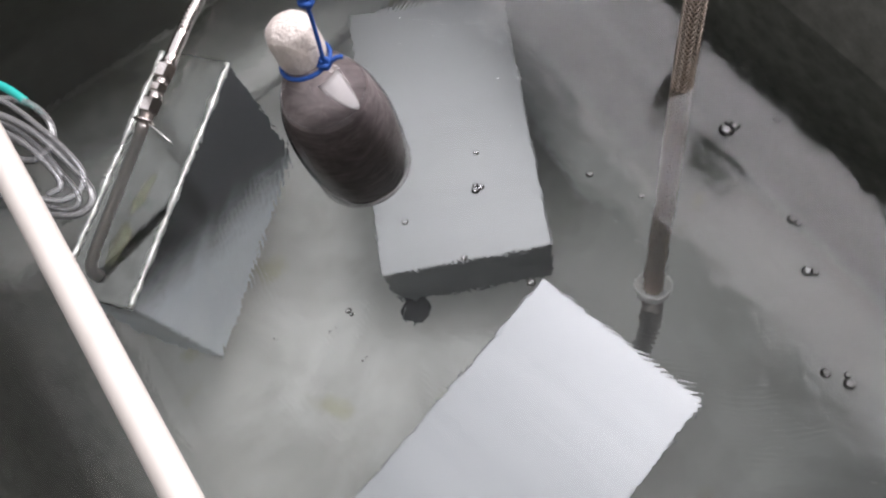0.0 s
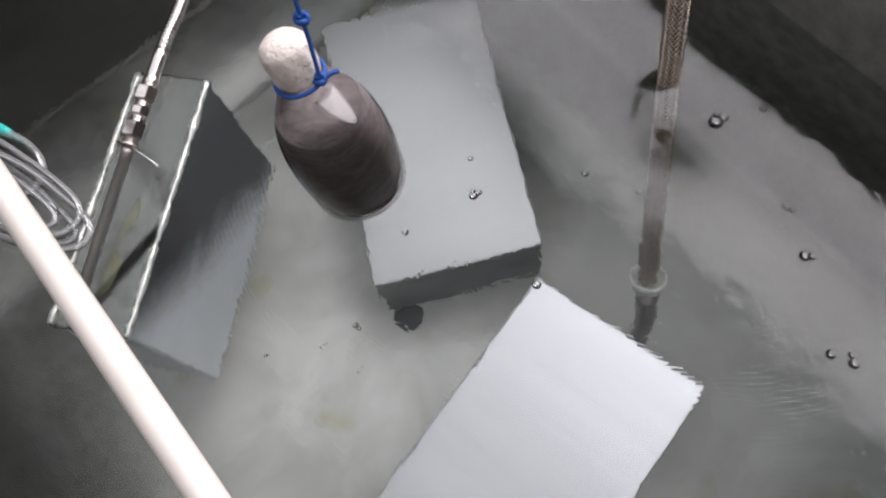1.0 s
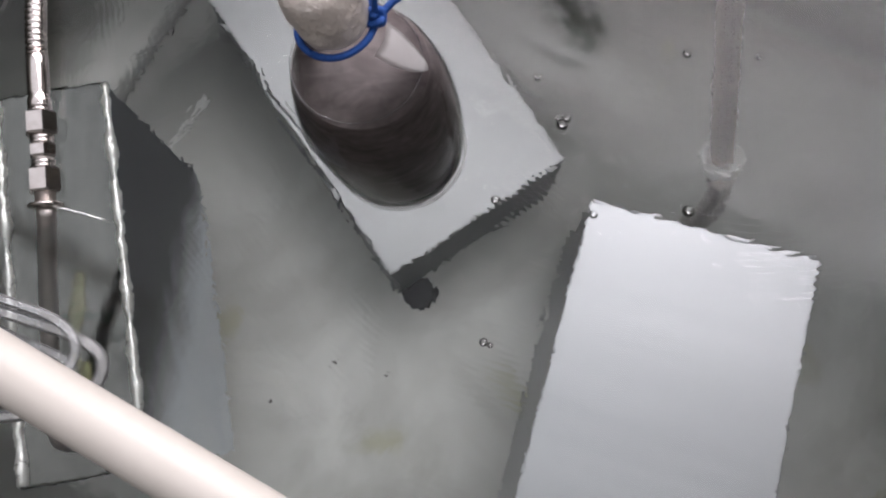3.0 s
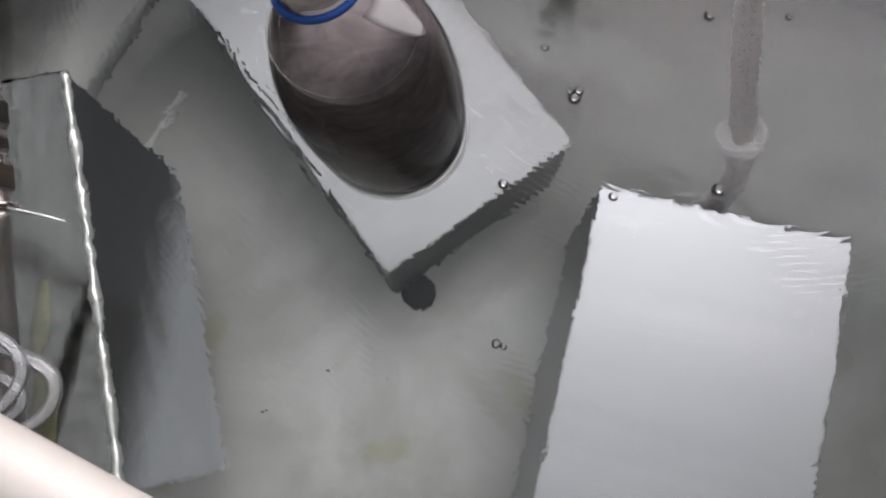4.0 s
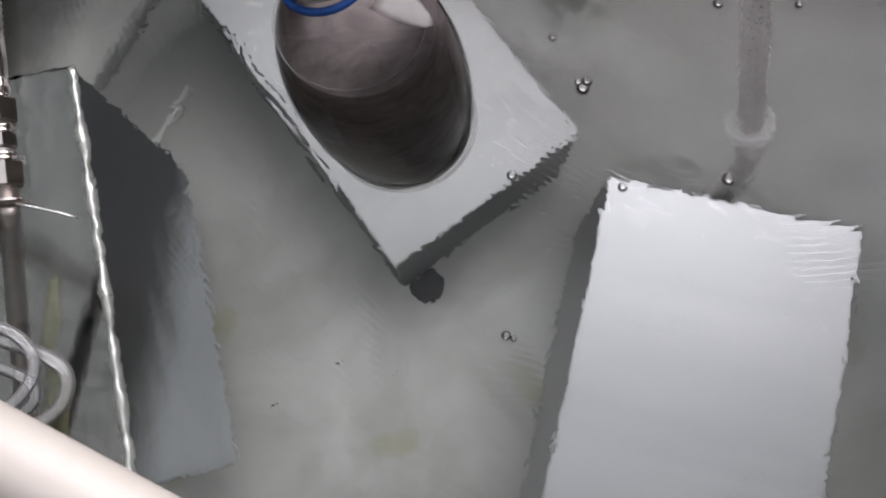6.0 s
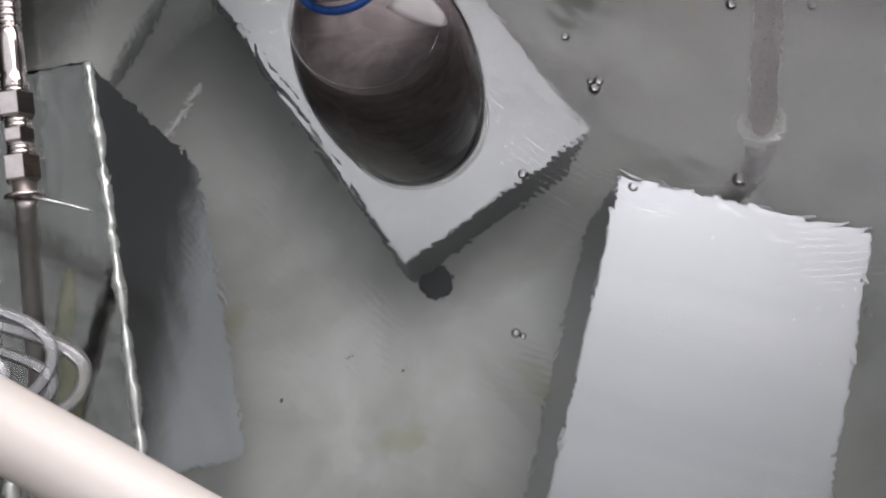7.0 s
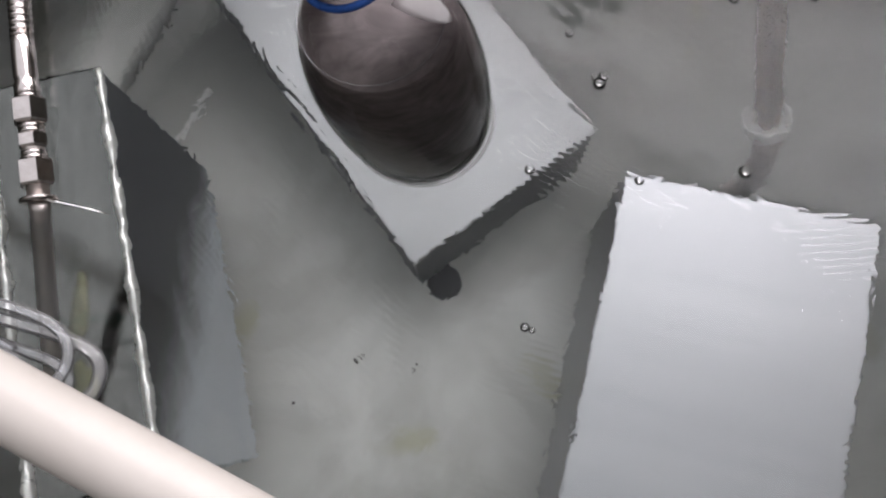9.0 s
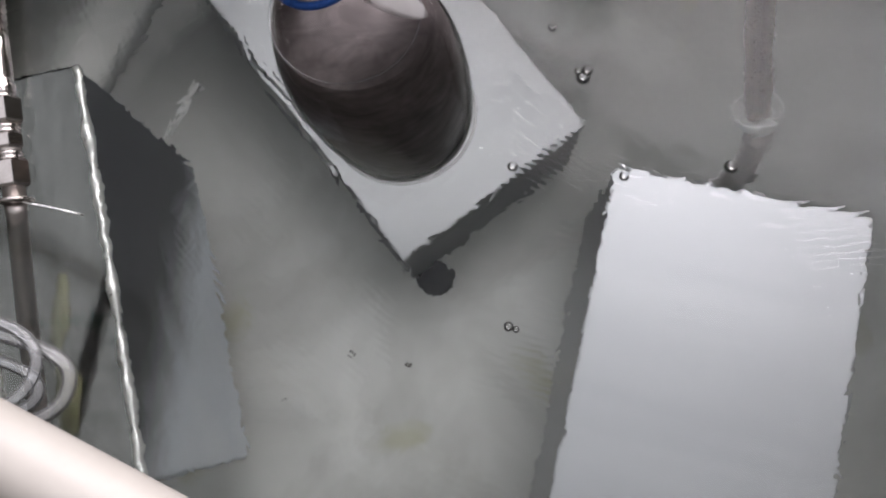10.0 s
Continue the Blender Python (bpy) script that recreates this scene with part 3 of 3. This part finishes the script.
body = [(0.0000, -0.0202), (0.0110, -0.0210), (0.0195, -0.0243), (0.0261, -0.0222), (0.0314, -0.0152), (0.0351, -0.0027), (0.0373, 0.0130), (0.0382, 0.0313), (0.0375, 0.0479), (0.0351, 0.0620), (0.0314, 0.0745), (0.0261, 0.0852), (0.0210, 0.0944), (0.0165, 0.1010), (0.0148, 0.1060), (0.0145, 0.1200)]


def fine_profile(p, n=6):
    q = smooth_path([(r, 0, z) for r, z in p], n)
    return [(max(v.x, 0), v.z) for v in q]


part("bottle_wall", turned(fine_profile(body), BM, 64, False), M_PET, bo, "clear thin plastic wall")
# pale rings painted in for the highlight along the base edge
for rad, z, thick in ((0.0287, -0.0191, 0.0009), (0.0334, -0.0098, 0.0004)):
    part("base_glint", sweep([BM @ Vector((rad * math.cos(w), rad * math.sin(w), z)) for w in [2 * math.pi * k / 56 for k in range(57)]], thick, 6), M_FILM, bo, "pale ring painted as the base's highlight")
LEVEL = 0.079
bm = turned([(max(r * 0.95, 0), z + 0.0035) for r, z in fine_profile(body)], BM, 64)
cutting = bmesh.ops.bisect_plane(bm, geom=bm.verts[:] + bm.edges[:] + bm.faces[:], plane_co=(0, 0, LEVEL), plane_no=(0, 0, 1), clear_outer=True)
rim = [e for e in cutting["geom_cut"] if isinstance(e, bmesh.types.BMEdge)]
bmesh.ops.holes_fill(bm, edges=rim)
bmesh.ops.split_edges(bm, edges=rim)
part("liquid", bm, M_LIQUID, bo, "cloudy grey-brown liquid")
part("tape_wrap", turned(fine_profile([(0.0148, 0.108), (0.0154, 0.111), (0.0160, 0.118), (0.0161, 0.126), (0.0150, 0.132), (0.0112, 0.1362), (0.006, 0.1380), (0.0, 0.1384)], 5), BM, 48, True, 0.06), M_TAPE, bo, "crumpled cream tape over the cap")

bm = bmesh.new()
grid = []
prof = fine_profile(body, 12)


side = BM.to_3x3().inverted() @ Vector((math.cos(math.radians(-36)), math.sin(math.radians(-36)), 0))
FACE = math.atan2(side.y, side.x)


def wall_radius(z):
    return min(prof, key=lambda q: abs(q[1] - z))[0]


for i in range(9):
    f = i / 8
    z = 0.0985 - 0.024 * f
    mid, half = FACE + math.radians(6 * f), math.radians(25 * (1 - f) ** 0.8 + 1.5)
    grid.append([(bm.verts.new(BM @ Vector((rr * math.cos(mid + half * (k / 3 - 1)), rr * math.sin(mid + half * (k / 3 - 1)), z)))) for k in range(7) for rr in (wall_radius(z) + 0.0007,)])
for a, b in zip(grid, grid[1:]):
    for k in range(6):
        bm.faces.new((a[k], a[k + 1], b[k + 1], b[k]))
bmesh.ops.solidify(bm, geom=bm.faces[:], thickness=0.0004)
part("shoulder_patch", bm, M_FILM, bo, "thin white patch on the shoulder")
drop = (NECK.z - LEVEL) / -DOWN.z
mid = NECK + DOWN * drop
rr = wall_radius(0.106 - drop) - 0.0012
part("foam_ring", sweep([mid + Vector((rr * math.cos(w) * 1.006, rr * math.sin(w), 0.0004)) for w in [2 * math.pi * k / 48 for k in range(49)]], 0.00028, 6), M_TUBE_THIN, bo, "thin pale foam line")

# the water climbs a little where it meets the bottle
side = NECK + DOWN * (NECK.z / -DOWN.z)
rw = wall_radius(0.106 - NECK.z / -DOWN.z)
part("water_edge", sweep([side + Vector((rw * math.cos(w) * 1.02, rw * math.sin(w) * 1.03, 0.0004)) for w in [2 * math.pi * k / 64 for k in range(65)]], 0.0007, 6), M_PET, bo, "clear raised water edge")

# cord: a band round the neck, a knot and the line going up
K = Vector((0.0045, 0.5045, 0.1125))
co = thing("blue_cord", K, "bright blue cord knotted round the bottle's neck", "cord")
ring = [BM @ Vector((0.0165 * math.cos(w), 0.0165 * math.sin(w), 0.1055)) for w in [2 * math.pi * k / 40 for k in range(41)]]
part("band", sweep(ring, 0.0015, 8), M_CORD, co)
TWIST = ((-1, 0, -1), (0.6, -0.6, -0.5), (0.9, 0.3, 0.6), (-0.6, 0.5, 0.9), (-0.9, -0.5, 0.1), (0.3, -0.9, 0.4), (1.0, 0.2, -0.3), (0.2, 0.6, 0.5), (-0.4, -0.5, 1.1))
part("knot", sweep(smooth_path([K + Vector(v) * 0.0034 for v in TWIST], 6), 0.0015, 8), M_CORD, co)
part("loose_end", sweep(smooth_path([K, K + Vector((0.004, 0.001, 0.001)), K + Vector((0.0085, 0.003, 0.002)), K + Vector((0.0115, 0.0045, 0.001))], 6), 0.0016, 8), M_CORD, co)
K2 = Vector((0.007, 0.513, 0.160))
part("line", sweep(smooth_path([K, K + Vector((0.0015, 0.003, 0.018)), K2, K2 + Vector((0.001, 0.004, 0.05)), K2 + Vector((0.003, 0.01, 0.25)), K2 + Vector((0.006, 0.02, CEIL - 0.16))], 8), 0.0014, 8), M_CORD, co)
part("upper_knot", sweep(smooth_path([K2 + Vector(v) * 0.0034 for v in TWIST], 6), 0.0015, 8), M_CORD, co)

# ---------------------------------------------------------------- the white rod across the tank
RP, RD = Vector((-0.0768, 0.350, 0.2031)), Vector((0.6476, -0.7616, -0.0257))
ro = thing("white_rod", RP, "smooth white plastic rod laid across the tank", "rod")
part("shaft", sweep([RP + RD * s for s in (-0.6, -0.3, 0.0, 0.3, 0.55)], 0.0073, 28), M_ROD, ro)

# ---------------------------------------------------------------- the coil of clear tubing
ct = thing("tubing_coil", (-0.17, 0.43, 0.09), "loose coil of clear plastic tubing with a teal sleeve", "tubing")
loops = (
    [(-0.26, 0.475, 0.112), (-0.222, 0.474, 0.108), (-0.186, 0.461, 0.104), (-0.152, 0.437, 0.100), (-0.1345, 0.420, 0.099), (-0.1375, 0.409, 0.097), (-0.150, 0.4055, 0.096), (-0.175, 0.409, 0.095), (-0.21, 0.423, 0.095), (-0.25, 0.45, 0.1)],
    [(-0.235, 0.488, 0.100), (-0.20, 0.484, 0.102), (-0.178, 0.470, 0.102), (-0.172, 0.455, 0.100), (-0.182, 0.443, 0.098), (-0.205, 0.447, 0.096), (-0.235, 0.46, 0.098)],
    [(-0.25, 0.46, 0.094), (-0.215, 0.462, 0.093), (-0.18, 0.447, 0.093), (-0.155, 0.428, 0.092), (-0.148, 0.417, 0.091), (-0.158, 0.412, 0.090), (-0.19, 0.42, 0.09), (-0.23, 0.44, 0.092)],
)
loops += (
    [(-0.255, 0.488, 0.108), (-0.214, 0.482, 0.107), (-0.180, 0.463, 0.105), (-0.150, 0.441, 0.104), (-0.140, 0.428, 0.103), (-0.143, 0.4175, 0.1025), (-0.156, 0.4125, 0.103), (-0.185, 0.419, 0.104), (-0.22, 0.437, 0.105)],
    [(-0.245, 0.478, 0.097), (-0.205, 0.466, 0.097), (-0.172, 0.444, 0.097), (-0.160, 0.432, 0.097)],
    [(-0.24, 0.470, 0.103), (-0.20, 0.458, 0.102), (-0.168, 0.437, 0.101), (-0.157, 0.424, 0.100), (-0.165, 0.418, 0.099)],
)
for k, pts in enumerate(loops):
    pts = [(x - 0.0035, y, z) for x, y, z in pts]
    part("tube", sweep(smooth_path(pts, 10), 0.0024 if k < 2 else 0.0020, 12), M_TUBE if k < 2 else M_TUBE_THIN, ct)
part("sleeve", sweep(smooth_path([(-0.25, 0.505, 0.102), (-0.222, 0.495, 0.102), (-0.203, 0.4845, 0.102)], 8), 0.0030, 12), M_TEAL, ct, "teal plastic sleeve")

# ---------------------------------------------------------------- specks of dirt on the bottom
for u, v, size in ((0.202, 0.397, 0.0016), (0.216, 0.350, 0.0012), (0.146, 0.429, 0.0013)):
    at = uv(u, v, FLOOR + 0.0004)
    bm = turned([(0.0, size * 0.5), (size * 0.6, size * 0.42), (size, size * 0.15), (size * 0.9, 0.0)], Matrix.Translation(at) @ Matrix.Diagonal((1.4, 0.9, 1, 1)), 12, True, 0.25)
    solid("dirt_speck", bm, M_CORE, "small dark dirt speck lying on the tank bottom", "dirt", "", "specks of dirt", True)

# ---------------------------------------------------------------- bubbles on the water


def bubbles(spots):
    for x, y, r in [(x, y, r * 1.12) for x, y, r in spots]:
        b = solid("bubble", turned([(r * math.sin(w), r * (math.cos(w) * 0.8)) for w in [0.0, 0.3, 0.6, 0.9, 1.2, 1.57]], Matrix.Translation((x, y, 0.0004)), 20), M_BUBBLE, "small clear bubble floating on the water", "bubble", "", "bubbles on the water", True)


bubbles([(0.263, 0.523, 0.0050), (0.2685, 0.5265, 0.0036), (0.2645, 0.529, 0.0026), (0.302, 0.456, 0.0030), (0.3055, 0.4535, 0.0022), (0.309, 0.420, 0.0034), (0.3135, 0.4195, 0.0026),
         (0.315, 0.354, 0.0030), (0.328, 0.348, 0.0034), (0.3275, 0.3535, 0.0022), (0.297, 0.532, 0.0026),
         (0.089, 0.473, 0.0030), (0.0925, 0.4755, 0.0024), (0.0885, 0.477, 0.0018), (0.085, 0.421, 0.0021), (0.040, 0.4465, 0.0023), (0.087, 0.503, 0.0019), (0.169, 0.487, 0.0024), (0.007, 0.379, 0.0020), (0.0095, 0.3765, 0.0014), (0.132, 0.405, 0.0030), (0.205, 0.471, 0.0018)])
